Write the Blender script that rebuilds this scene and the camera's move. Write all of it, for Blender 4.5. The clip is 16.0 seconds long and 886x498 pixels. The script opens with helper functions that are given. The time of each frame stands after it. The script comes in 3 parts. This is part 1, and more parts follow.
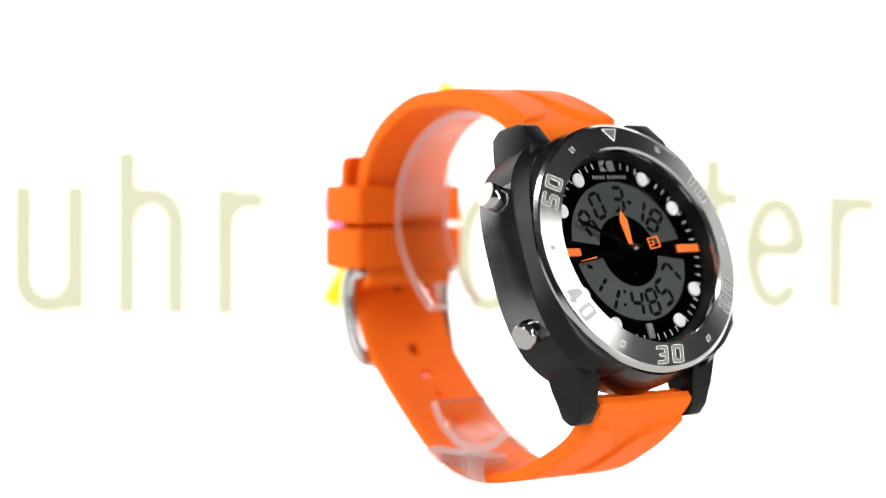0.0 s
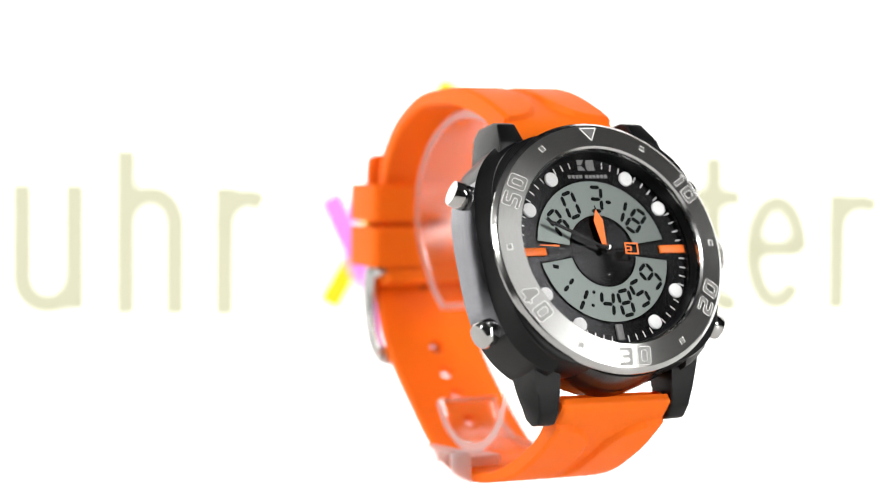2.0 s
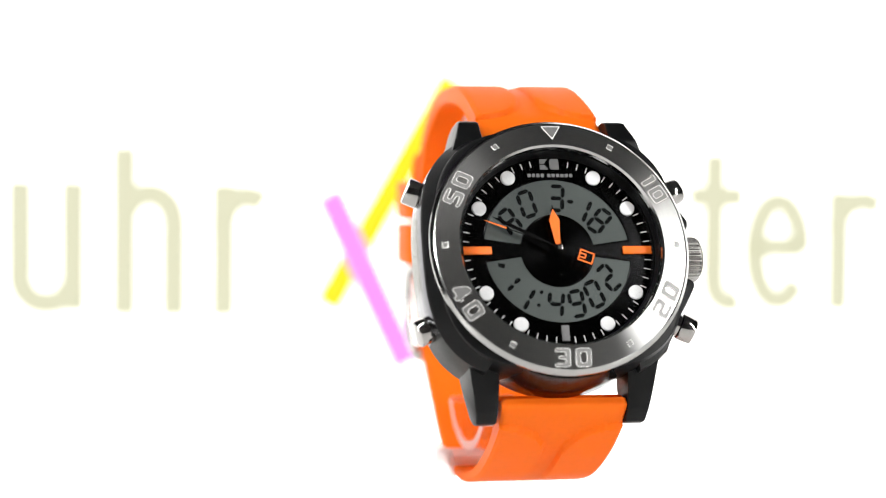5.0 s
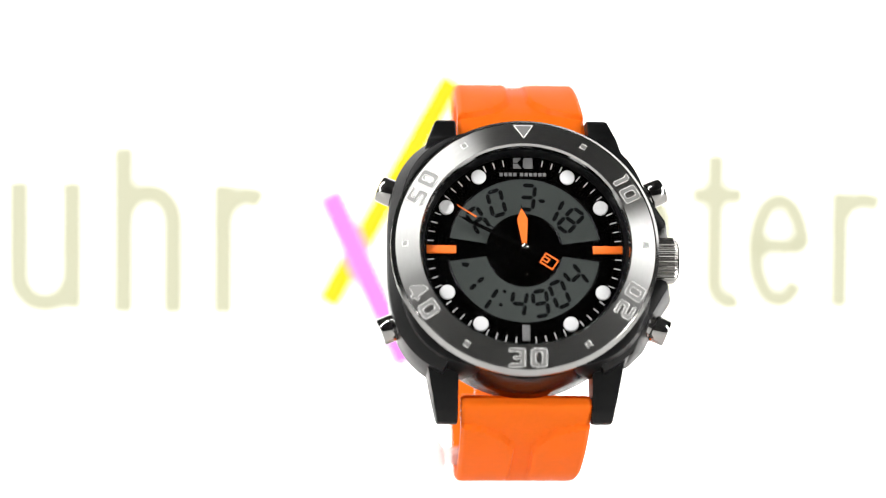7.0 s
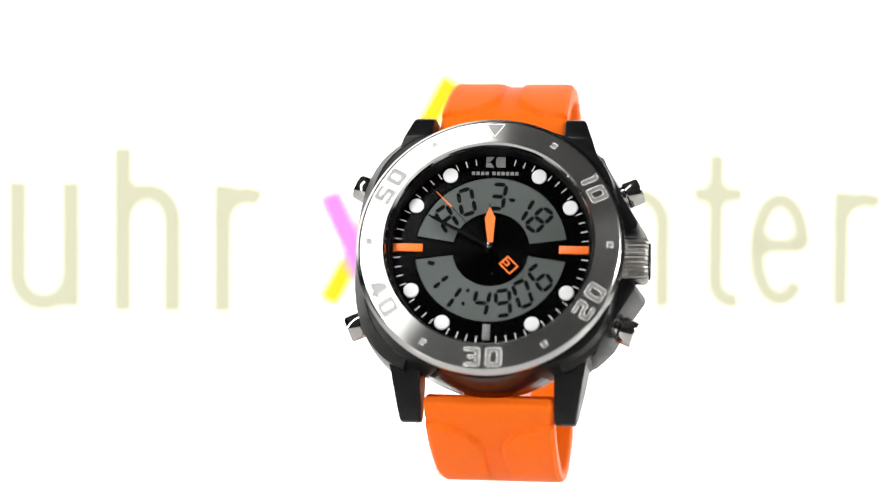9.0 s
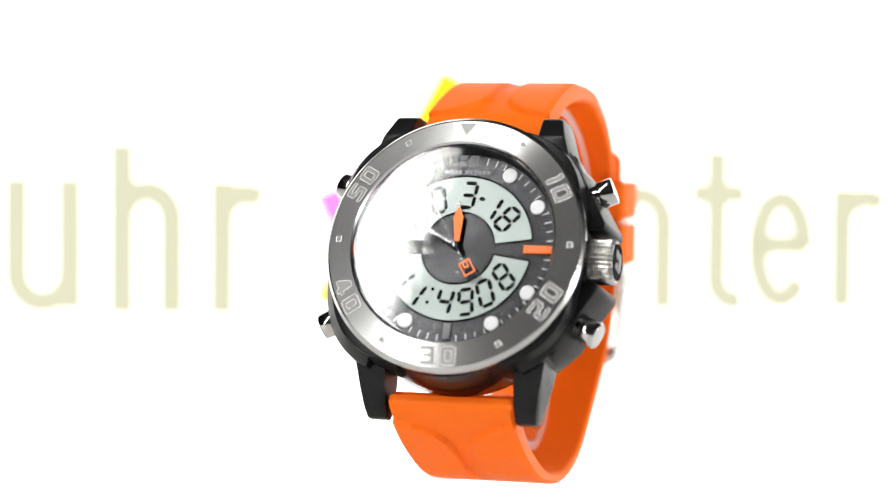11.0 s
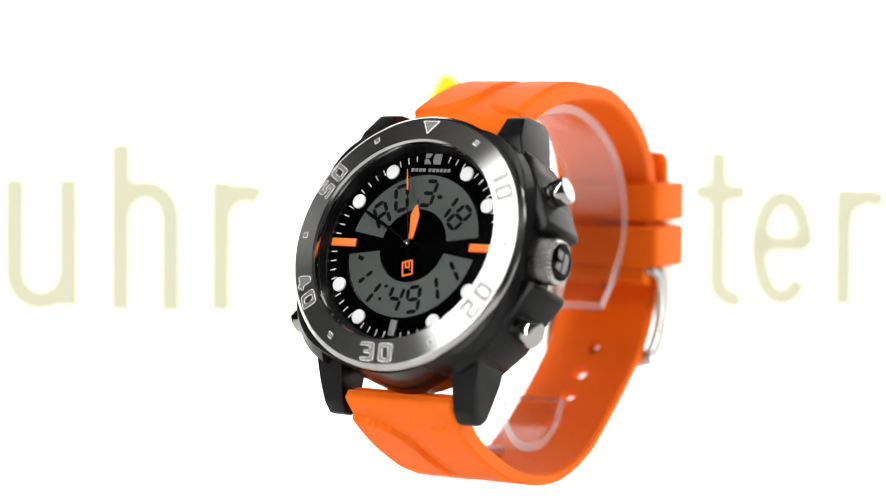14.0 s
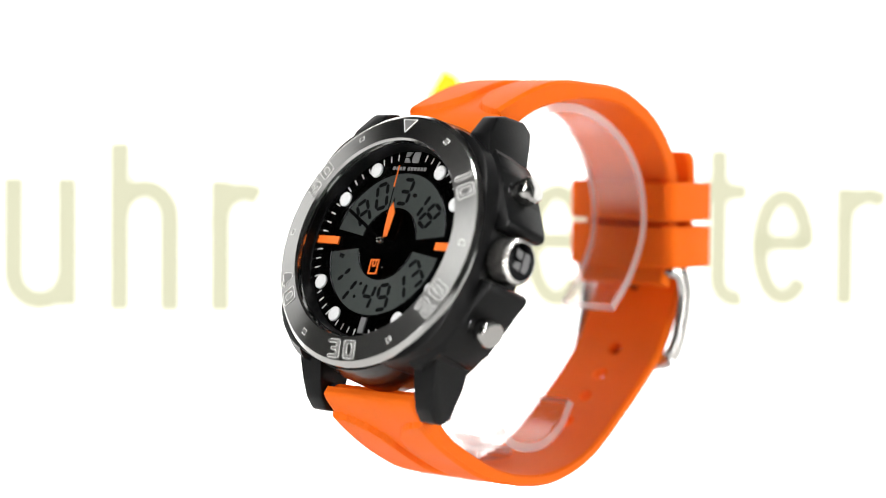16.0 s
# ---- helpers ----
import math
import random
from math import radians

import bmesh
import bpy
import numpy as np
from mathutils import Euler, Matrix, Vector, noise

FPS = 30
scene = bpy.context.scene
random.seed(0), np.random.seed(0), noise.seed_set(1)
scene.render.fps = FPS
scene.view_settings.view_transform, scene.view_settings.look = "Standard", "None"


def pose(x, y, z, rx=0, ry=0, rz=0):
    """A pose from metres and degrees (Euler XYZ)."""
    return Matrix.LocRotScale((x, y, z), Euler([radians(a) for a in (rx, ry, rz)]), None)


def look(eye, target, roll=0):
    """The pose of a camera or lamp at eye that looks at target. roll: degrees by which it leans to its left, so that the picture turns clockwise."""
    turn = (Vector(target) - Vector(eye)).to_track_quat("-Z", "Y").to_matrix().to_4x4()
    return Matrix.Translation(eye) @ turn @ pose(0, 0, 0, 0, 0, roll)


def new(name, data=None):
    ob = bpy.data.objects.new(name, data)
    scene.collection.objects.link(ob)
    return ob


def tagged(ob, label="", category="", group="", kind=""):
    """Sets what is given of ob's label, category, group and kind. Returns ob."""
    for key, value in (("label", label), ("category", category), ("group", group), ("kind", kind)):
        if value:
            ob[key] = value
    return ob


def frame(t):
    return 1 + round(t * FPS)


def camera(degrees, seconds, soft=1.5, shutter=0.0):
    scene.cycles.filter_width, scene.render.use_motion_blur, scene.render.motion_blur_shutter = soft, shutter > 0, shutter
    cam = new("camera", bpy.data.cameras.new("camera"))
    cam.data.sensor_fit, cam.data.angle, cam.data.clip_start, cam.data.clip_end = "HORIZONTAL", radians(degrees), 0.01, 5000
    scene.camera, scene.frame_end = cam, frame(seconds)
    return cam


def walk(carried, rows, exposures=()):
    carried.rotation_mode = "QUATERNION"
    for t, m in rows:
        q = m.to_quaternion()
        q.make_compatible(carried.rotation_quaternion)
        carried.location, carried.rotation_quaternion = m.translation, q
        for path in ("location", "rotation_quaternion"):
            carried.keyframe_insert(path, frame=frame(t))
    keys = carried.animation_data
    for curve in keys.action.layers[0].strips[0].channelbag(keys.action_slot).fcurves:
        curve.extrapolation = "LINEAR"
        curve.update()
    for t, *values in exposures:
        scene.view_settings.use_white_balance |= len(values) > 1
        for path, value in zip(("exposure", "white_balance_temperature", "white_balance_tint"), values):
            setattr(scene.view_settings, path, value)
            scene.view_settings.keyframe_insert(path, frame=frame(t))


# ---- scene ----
cam = camera(17.84, 16.0, soft=1.05)
cam.data.dof.use_dof = True
cam.data.dof.focus_distance = 0.497
cam.data.dof.aperture_fstop = 8.0

MM = 0.001
TABLE = 70.0          # height of the dial's centre over the table, mm


def cam_row(t):
    a = 0.05306 + 0.0003 * t
    eye = Vector((-12.916, -528.873 + 0.8872 * t, TABLE + 26.819 + 0.0548 * t)) * MM
    way = Vector((0, math.cos(a), -math.sin(a)))
    return t, look(eye, eye + way, 0.497)


walk(cam, [cam_row(t) for t in (0, 4, 8, 12, 16)])

# ---- light: two upright strip lamps before the table, a backlit panel behind it ----
world = bpy.data.worlds.new("studio_air")
scene.world = world
world.use_nodes = True
world.node_tree.nodes["Background"].inputs[0].default_value = (1, 1, 1, 1)
world.node_tree.nodes["Background"].inputs[1].default_value = 0.3


def strip_lamp(name, foot, way, dist, wide, tall, drop, power):
    d = bpy.data.lights.new(name, "AREA")
    d.shape, d.size, d.size_y, d.energy = "RECTANGLE", wide, tall, power
    d.color = (1.0, 0.985, 0.96)
    ob = new(name, d)
    foot = Vector(foot) * MM
    eye = foot + Vector(way).normalized() * dist
    ob.matrix_world = look(eye, foot) @ Matrix.Translation((0, -drop, 0))
    return ob


strip_lamp("strip_lamp", (12.4, -29.6, 70), (0.669, -0.446, 0.595), 0.65, 0.028, 0.62, 0.25, 4.2)
strip_lamp("strip_lamp", (-11.3, -30.0, 70), (-0.549, -0.556, 0.623), 0.65, 0.032, 1.0, -0.02, 6.4)

PANEL_GLOW = 1.28


# ---- materials ----
def material(name):
    m = bpy.data.materials.new(name)
    m.use_nodes = True
    nt = m.node_tree
    return m, nt, nt.nodes["Principled BSDF"]


def surface(name, colour, rough=0.5, metal=0.0, grain=800.0, vary=0.12, bump=0.05, rough_vary=0.12,
            spec=0.5, stretch=(1, 1, 1), coat=0.0):
    """Paint, rubber or metal: two scales of variation in colour and roughness, and a fine relief."""
    m, nt, b = material(name)
    co = nt.nodes.new("ShaderNodeTexCoord")
    mp = nt.nodes.new("ShaderNodeMapping")
    mp.inputs["Scale"].default_value = stretch
    nt.links.new(co.outputs["Object"], mp.inputs[0])
    fine = nt.nodes.new("ShaderNodeTexNoise")
    fine.inputs["Scale"].default_value = grain
    fine.inputs["Detail"].default_value = 4
    wide = nt.nodes.new("ShaderNodeTexNoise")
    wide.inputs["Scale"].default_value = grain / 14
    wide.inputs["Detail"].default_value = 3
    for n in (fine, wide):
        nt.links.new(mp.outputs[0], n.inputs["Vector"])
    mix = nt.nodes.new("ShaderNodeMath")
    mix.operation = "ADD"
    nt.links.new(fine.outputs[0], mix.inputs[0])
    nt.links.new(wide.outputs[0], mix.inputs[1])
    ramp = nt.nodes.new("ShaderNodeMapRange")
    ramp.inputs["From Min"].default_value, ramp.inputs["From Max"].default_value = 0.6, 1.4
    ramp.inputs["To Min"].default_value, ramp.inputs["To Max"].default_value = 1 - vary, 1 + vary
    nt.links.new(mix.outputs[0], ramp.inputs[0])
    col = nt.nodes.new("ShaderNodeVectorMath")
    col.operation = "SCALE"
    col.inputs[0].default_value = colour
    nt.links.new(ramp.outputs[0], col.inputs["Scale"])
    nt.links.new(col.outputs[0], b.inputs["Base Color"])
    rr = nt.nodes.new("ShaderNodeMapRange")
    rr.inputs["From Min"].default_value, rr.inputs["From Max"].default_value = 0.3, 0.7
    rr.inputs["To Min"].default_value = max(0.02, rough * (1 - rough_vary))
    rr.inputs["To Max"].default_value = min(1, rough * (1 + rough_vary))
    nt.links.new(wide.outputs[0], rr.inputs[0])
    nt.links.new(rr.outputs[0], b.inputs["Roughness"])
    b.inputs["Metallic"].default_value = metal
    b.inputs["Specular IOR Level"].default_value = spec
    b.inputs["Coat Weight"].default_value = coat
    if bump:
        bp = nt.nodes.new("ShaderNodeBump")
        bp.inputs["Strength"].default_value = bump
        bp.inputs["Distance"].default_value = 0.0002
        nt.links.new(fine.outputs[0], bp.inputs["Height"])
        nt.links.new(bp.outputs[0], b.inputs["Normal"])
    return m


def brushed_ring(name, colour, rough, aniso, scatter):
    """Bare steel with fine circular brush marks: gloss narrow along the marks, wide across them."""
    m, nt, b = material(name)
    nt.nodes.remove(b)
    co = nt.nodes.new("ShaderNodeTexCoord")
    sep = nt.nodes.new("ShaderNodeSeparateXYZ")
    nt.links.new(co.outputs["Object"], sep.inputs[0])
    flat = nt.nodes.new("ShaderNodeCombineXYZ")
    nt.links.new(sep.outputs[0], flat.inputs[0])
    nt.links.new(sep.outputs[1], flat.inputs[1])
    far = nt.nodes.new("ShaderNodeVectorMath")
    far.operation = "LENGTH"
    nt.links.new(flat.outputs[0], far.inputs[0])
    ang = nt.nodes.new("ShaderNodeMath")
    ang.operation = "ARCTAN2"
    nt.links.new(sep.outputs[1], ang.inputs[0])
    nt.links.new(sep.outputs[0], ang.inputs[1])
    vec = nt.nodes.new("ShaderNodeCombineXYZ")
    for k, (out, size) in enumerate(((far.outputs["Value"], 11000.0), (ang.outputs[0], 9.0))):
        mul = nt.nodes.new("ShaderNodeMath")
        mul.operation = "MULTIPLY"
        mul.inputs[1].default_value = size
        nt.links.new(out, mul.inputs[0])
        nt.links.new(mul.outputs[0], vec.inputs[k])
    marks = nt.nodes.new("ShaderNodeTexNoise")
    marks.inputs["Scale"].default_value, marks.inputs["Detail"].default_value = 1.0, 3
    nt.links.new(vec.outputs[0], marks.inputs["Vector"])
    tint = nt.nodes.new("ShaderNodeMapRange")
    tint.inputs["From Min"].default_value, tint.inputs["From Max"].default_value = 0.3, 0.7
    tint.inputs["To Min"].default_value, tint.inputs["To Max"].default_value = 0.93, 1.05
    nt.links.new(marks.outputs[0], tint.inputs[0])
    col = nt.nodes.new("ShaderNodeVectorMath")
    col.operation = "SCALE"
    col.inputs[0].default_value = colour
    nt.links.new(tint.outputs[0], col.inputs["Scale"])
    rr = nt.nodes.new("ShaderNodeMapRange")
    rr.inputs["From Min"].default_value, rr.inputs["From Max"].default_value = 0.3, 0.7
    rr.inputs["To Min"].default_value, rr.inputs["To Max"].default_value = rough * 0.97, rough * 1.03
    nt.links.new(marks.outputs[0], rr.inputs[0])
    tan = nt.nodes.new("ShaderNodeTangent")
    tan.direction_type, tan.axis = "RADIAL", "Z"
    gl = nt.nodes.new("ShaderNodeBsdfAnisotropic")
    gl.distribution = "BECKMANN"
    gl.inputs["Anisotropy"].default_value = aniso
    nt.links.new(col.outputs[0], gl.inputs["Color"])
    nt.links.new(rr.outputs[0], gl.inputs["Roughness"])
    nt.links.new(tan.outputs[0], gl.inputs["Tangent"])
    coarse = nt.nodes.new("ShaderNodeBsdfAnisotropic")
    coarse.distribution = "BECKMANN"
    coarse.inputs["Roughness"].default_value, coarse.inputs["Anisotropy"].default_value = 0.55, 0.2
    nt.links.new(col.outputs[0], coarse.inputs["Color"])
    nt.links.new(tan.outputs[0], coarse.inputs["Tangent"])
    mx = nt.nodes.new("ShaderNodeMixShader")
    mx.inputs[0].default_value = scatter
    nt.links.new(gl.outputs[0], mx.inputs[1])
    nt.links.new(coarse.outputs[0], mx.inputs[2])
    nt.links.new(mx.outputs[0], nt.nodes["Material Output"].inputs[0])
    return m


def let_light_through(m, colour, share):
    """Soft rubber lets some light through to its other side."""
    nt = m.node_tree
    tl = nt.nodes.new("ShaderNodeBsdfTranslucent")
    tl.inputs[0].default_value = (*colour, 1)
    mx = nt.nodes.new("ShaderNodeMixShader")
    mx.inputs[0].default_value = share
    nt.links.new(nt.nodes["Principled BSDF"].outputs[0], mx.inputs[1])
    nt.links.new(tl.outputs[0], mx.inputs[2])
    nt.links.new(mx.outputs[0], nt.nodes["Material Output"].inputs[0])


def clear(name, gloss, rough, tint):
    """A clear sheet: mostly let through, a fixed share mirrored."""
    m, nt, b = material(name)
    nt.nodes.remove(b)
    tr = nt.nodes.new("ShaderNodeBsdfTransparent")
    tr.inputs[0].default_value = (*tint, 1)
    gl = nt.nodes.new("ShaderNodeBsdfGlossy")
    gl.inputs["Roughness"].default_value = rough
    mx = nt.nodes.new("ShaderNodeMixShader")
    mx.inputs[0].default_value = gloss
    nt.links.new(tr.outputs[0], mx.inputs[1])
    nt.links.new(gl.outputs[0], mx.inputs[2])
    nt.links.new(mx.outputs[0], nt.nodes["Material Output"].inputs[0])
    return m


def glow(name, colour, strength, base=0.8):
    """A surface that emits its own light in place of a backlight; prints emit their tint."""
    m, nt, b = material(name)
    b.inputs["Base Color"].default_value = (base * colour[0], base * colour[1], base * colour[2], 1)
    b.inputs["Roughness"].default_value = 0.7
    b.inputs["Emission Color"].default_value = (*colour, 1)
    b.inputs["Emission Strength"].default_value = strength
    return m


ORANGE = surface("orange_silicone", (0.94, 0.172, 0.008), 0.5, grain=900, vary=0.05, bump=0.06, spec=0.14)
let_light_through(ORANGE, (1.0, 0.255, 0.02), 0.22)
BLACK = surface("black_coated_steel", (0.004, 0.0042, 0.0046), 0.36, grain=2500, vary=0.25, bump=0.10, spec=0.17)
BEZEL = brushed_ring("brushed_steel", (0.32, 0.32, 0.316), 0.285, 0.42, 0.12)
EDGE = surface("polished_bezel_edge", (0.42, 0.42, 0.415), 0.14, metal=1.0, grain=900, vary=0.05, bump=0.01)
CHROME = surface("polished_steel", (0.38, 0.375, 0.365), 0.09, metal=1.0, grain=600, vary=0.04, bump=0.01)
SATIN = surface("satin_steel", (0.50, 0.49, 0.475), 0.25, metal=1.0, grain=1500, vary=0.06, bump=0.03)
# Pale outlines hold the glint of the engraved edges in their colour.
ENGRAVED_GLINT = surface("engraving_edge_glint", (0.82, 0.82, 0.81), 0.42, metal=0.25, grain=2000, vary=0.06, bump=0.02)
# Flush fill, darker than the bezel, stands in for shade in the engraving.
RECESS_SHADE = surface("painted_recess_shade", (0.26, 0.26, 0.257), 0.55, metal=0.8, grain=2500, vary=0.08, bump=0.03)
DIAL = brushed_ring("black_sunray_dial", (0.017, 0.017, 0.0182), 0.27, 0.25, 0.02)
# Left flank only: base lifted above the black coat to strengthen its sheen.
FLANK = surface("sheen_black_steel", (0.14, 0.14, 0.152), 0.2, metal=0.95, grain=2500, vary=0.2, bump=0.08)
GLOSS_BLACK = surface("glossy_black_steel", (0.006, 0.006, 0.0065), 0.22, grain=2500, vary=0.2, bump=0.03, spec=0.3)
LCD = surface("lcd_panel", (0.12, 0.136, 0.132), 0.33, metal=0.75, grain=700, vary=0.04, bump=0.0)
SEGMENT = surface("lcd_segment", (0.003, 0.0035, 0.004), 0.6, grain=1000, vary=0.1, bump=0.0, spec=0.04)
WHITE_LUME = surface("pale_lume", (0.74, 0.74, 0.76), 0.55, grain=3000, vary=0.06, bump=0.05)
ORANGE_PAINT = surface("orange_paint", (0.93, 0.17, 0.012), 0.5, grain=2500, vary=0.05, bump=0.03)
GREY_PAINT = surface("grey_print", (0.16, 0.16, 0.165), 0.5, grain=2500, vary=0.08, bump=0.0)
DARK_HAND = surface("black_polished_hand", (0.075, 0.075, 0.078), 0.17, metal=1.0, grain=2500, vary=0.1, bump=0.02)
CRYSTAL = clear("mineral_crystal", 0.017, 0.012, (0.985, 0.99, 0.985))
ACRYLIC = clear("clear_acrylic", 0.09, 0.2, (0.97, 0.955, 0.955))
ACRYLIC_EDGE = clear("frosted_acrylic_edge", 0.42, 0.6, (0.93, 0.88, 0.88))
ACRYLIC_LEG = clear("cloudy_acrylic", 0.12, 0.35, (0.90, 0.84, 0.83))
# Unseen room surfaces; greys picked for the reflections in bezel and crystal.
CEILING = surface("grey_ceiling_paint", (0.3, 0.3, 0.297), 0.8, grain=40, vary=0.05, bump=0.1)
REAR = surface("pale_grey_studio_paint", (0.36, 0.36, 0.355), 0.8, grain=40, vary=0.06, bump=0.1)
WALL = surface("dark_studio_paint", (0.05, 0.05, 0.05), 0.8, grain=40, vary=0.08, bump=0.1)
TABLE_WHITE = surface("white_table_laminate", (0.84, 0.84, 0.83), 0.45, grain=60, vary=0.03, bump=0.02)
PANEL = glow("backlit_panel", (1.0, 1.0, 0.985), PANEL_GLOW)
TAN_PRINT = glow("pale_olive_print", (0.70, 0.697, 0.498), 1.0, 0.08)
PINK_PRINT = glow("pink_print", (1.0, 0.30, 1.0), 1.0, 0.08)
YELLOW_PRINT = glow("yellow_print", (1.0, 0.80, 0.0), 1.0, 0.08)


# ---- mesh helpers (coordinates in mm) ----
def part(name, bm, mat, parent, label="", smooth=38, space=None):
    """Link a bmesh, drawn in mm, as one mesh under a thing or part."""
    bmesh.ops.recalc_face_normals(bm, faces=bm.faces)
    bmesh.ops.scale(bm, vec=(MM, MM, MM), verts=bm.verts)
    me = bpy.data.meshes.new(name)
    for f in bm.faces:
        f.smooth = True
    cut = math.cos(radians(smooth))
    for e in bm.edges:
        if len(e.link_faces) == 2 and e.link_faces[0].normal.dot(e.link_faces[1].normal) < cut:
            e.smooth = False
    bm.to_mesh(me)
    bm.free()
    for one in (mat if isinstance(mat, (list, tuple)) else [mat]):
        me.materials.append(one)
    ob = new(name, me)
    if parent is not None:
        ob.parent = parent
    if space is not None:
        ob.matrix_local = space
    if label:
        ob["label"] = label
    return ob


def prism(bm, pts, z0, z1, bevel=0.0, m=None, segs=2):
    """A flat outline carried from z0 to z1, with bevelled edges."""
    lo = [bm.verts.new((x, y, z0)) for x, y in pts]
    hi = [bm.verts.new((x, y, z1)) for x, y in pts]
    n = len(pts)
    made = [bm.faces.new(lo[::-1]), bm.faces.new(hi)]
    for i in range(n):
        made.append(bm.faces.new((lo[i], lo[(i + 1) % n], hi[(i + 1) % n], hi[i])))
    verts = lo + hi
    if bevel:
        edges = list({e for f in made for e in f.edges})
        out = bmesh.ops.bevel(bm, geom=edges, offset=bevel, segments=segs, affect="EDGES", profile=0.5)
        verts = list({v for v in verts if v.is_valid} | {v for f in out["faces"] for v in f.verts})
    if m is not None:
        bmesh.ops.transform(bm, matrix=m, verts=[v for v in verts if v.is_valid])


def lathe(bm, profile, n=96, closed=False, m=None, r_of=None):
    """Turn an (r, z) profile round the z axis."""
    rings = []
    for i in range(n):
        a = 2 * math.pi * i / n
        ring = []
        for r, z in profile:
            k = r_of(a, r, z) if r_of else r
            ring.append(bm.verts.new((k * math.cos(a), k * math.sin(a), z)))
        rings.append(ring)
    cnt = len(profile)
    for i in range(n):
        a, b = rings[i], rings[(i + 1) % n]
        for j in range(cnt if closed else cnt - 1):
            k = (j + 1) % cnt
            bm.faces.new((a[j], b[j], b[k], a[k]))
    if not closed:
        for j in (0, cnt - 1):
            bm.faces.new([r[j] for r in rings])
    if m is not None:
        bmesh.ops.transform(bm, matrix=m, verts=[v for r in rings for v in r])


def box_pts(w, h):
    return [(-w / 2, -h / 2), (w / 2, -h / 2), (w / 2, h / 2), (-w / 2, h / 2)]


def sector_pts(r0, r1, a0, a1, n=40):
    t = [radians(a0 + (a1 - a0) * i / n) for i in range(n + 1)]
    return [(r1 * math.cos(a), r1 * math.sin(a)) for a in t] + [(r0 * math.cos(a), r0 * math.sin(a)) for a in reversed(t)]


def spline(points, per=8):
    """Smooth line through points (Catmull-Rom)."""
    p = [Vector(q) for q in points]
    p = [2 * p[0] - p[1]] + p + [2 * p[-1] - p[-2]]
    out = []
    for i in range(1, len(p) - 2):
        for k in range(per):
            t = k / per
            out.append(0.5 * (2 * p[i] + (p[i + 1] - p[i - 1]) * t + (2 * p[i - 1] - 5 * p[i] + 4 * p[i + 1] - p[i + 2]) * t * t
                              + (3 * p[i] - p[i - 1] - 3 * p[i + 1] + p[i + 2]) * t ** 3))
    return out + [p[-2]]


def tube(bm, path, r, n=12, flat=1.0):
    """A round bar along a path of 3D points."""
    rings = []
    for i, p in enumerate(path):
        d = (path[min(i + 1, len(path) - 1)] - path[max(i - 1, 0)]).normalized()
        u = d.cross(Vector((1, 0, 0)) if abs(d.x) < 0.8 else Vector((0, 1, 0))).normalized()
        v = d.cross(u)
        rings.append([bm.verts.new(p + r * (math.cos(2 * math.pi * k / n) * u + flat * math.sin(2 * math.pi * k / n) * v)) for k in range(n)])
    for a, b in zip(rings, rings[1:]):
        for k in range(n):
            bm.faces.new((a[k], a[(k + 1) % n], b[(k + 1) % n], b[k]))
    bm.faces.new(rings[0][::-1])
    bm.faces.new(rings[-1])


# ---- the studio, unseen: floor, walls, ceiling; greys set what the steel mirrors ----
def slab(name, x0, x1, y0, y1, z0, z1, mat):
    bm = bmesh.new()
    prism(bm, [(x0, y0), (x1, y0), (x1, y1), (x0, y1)], z0, z1)
    return tagged(part(name, bm, mat, None), kind="structure")


tagged(slab("floor", -1500, 1500, -1700, 900, -40, 0, TABLE_WHITE), "smooth white laminate table surface")
tagged(slab("wall_north", -1500, 1500, 900, 1000, -40, 1600, WALL), "unseen dark grey painted studio wall")
tagged(slab("wall_south", -1500, 1500, -1800, -1700, -40, 1600, REAR), "unseen pale grey painted studio wall")
tagged(slab("wall_east", 1500, 1600, -1800, 1000, -40, 1600, WALL), "unseen dark grey painted studio wall")
tagged(slab("wall_west", -1600, -1500, -1800, 1000, -40, 1600, WALL), "unseen dark grey painted studio wall")
tagged(slab("ceiling", -1600, 1600, -1800, 1000, 1600, 1660, CEILING), "unseen grey painted studio ceiling")


# ---- the backlit panel with its printed strokes ----
CARD_Y = 98.3


def card_xz(px, py):
    """Drawing units of the panel's print to mm across and up."""
    return -106.79 + (px - 28) * 0.124, TABLE + 13.44 - (py - 270) * 0.1246


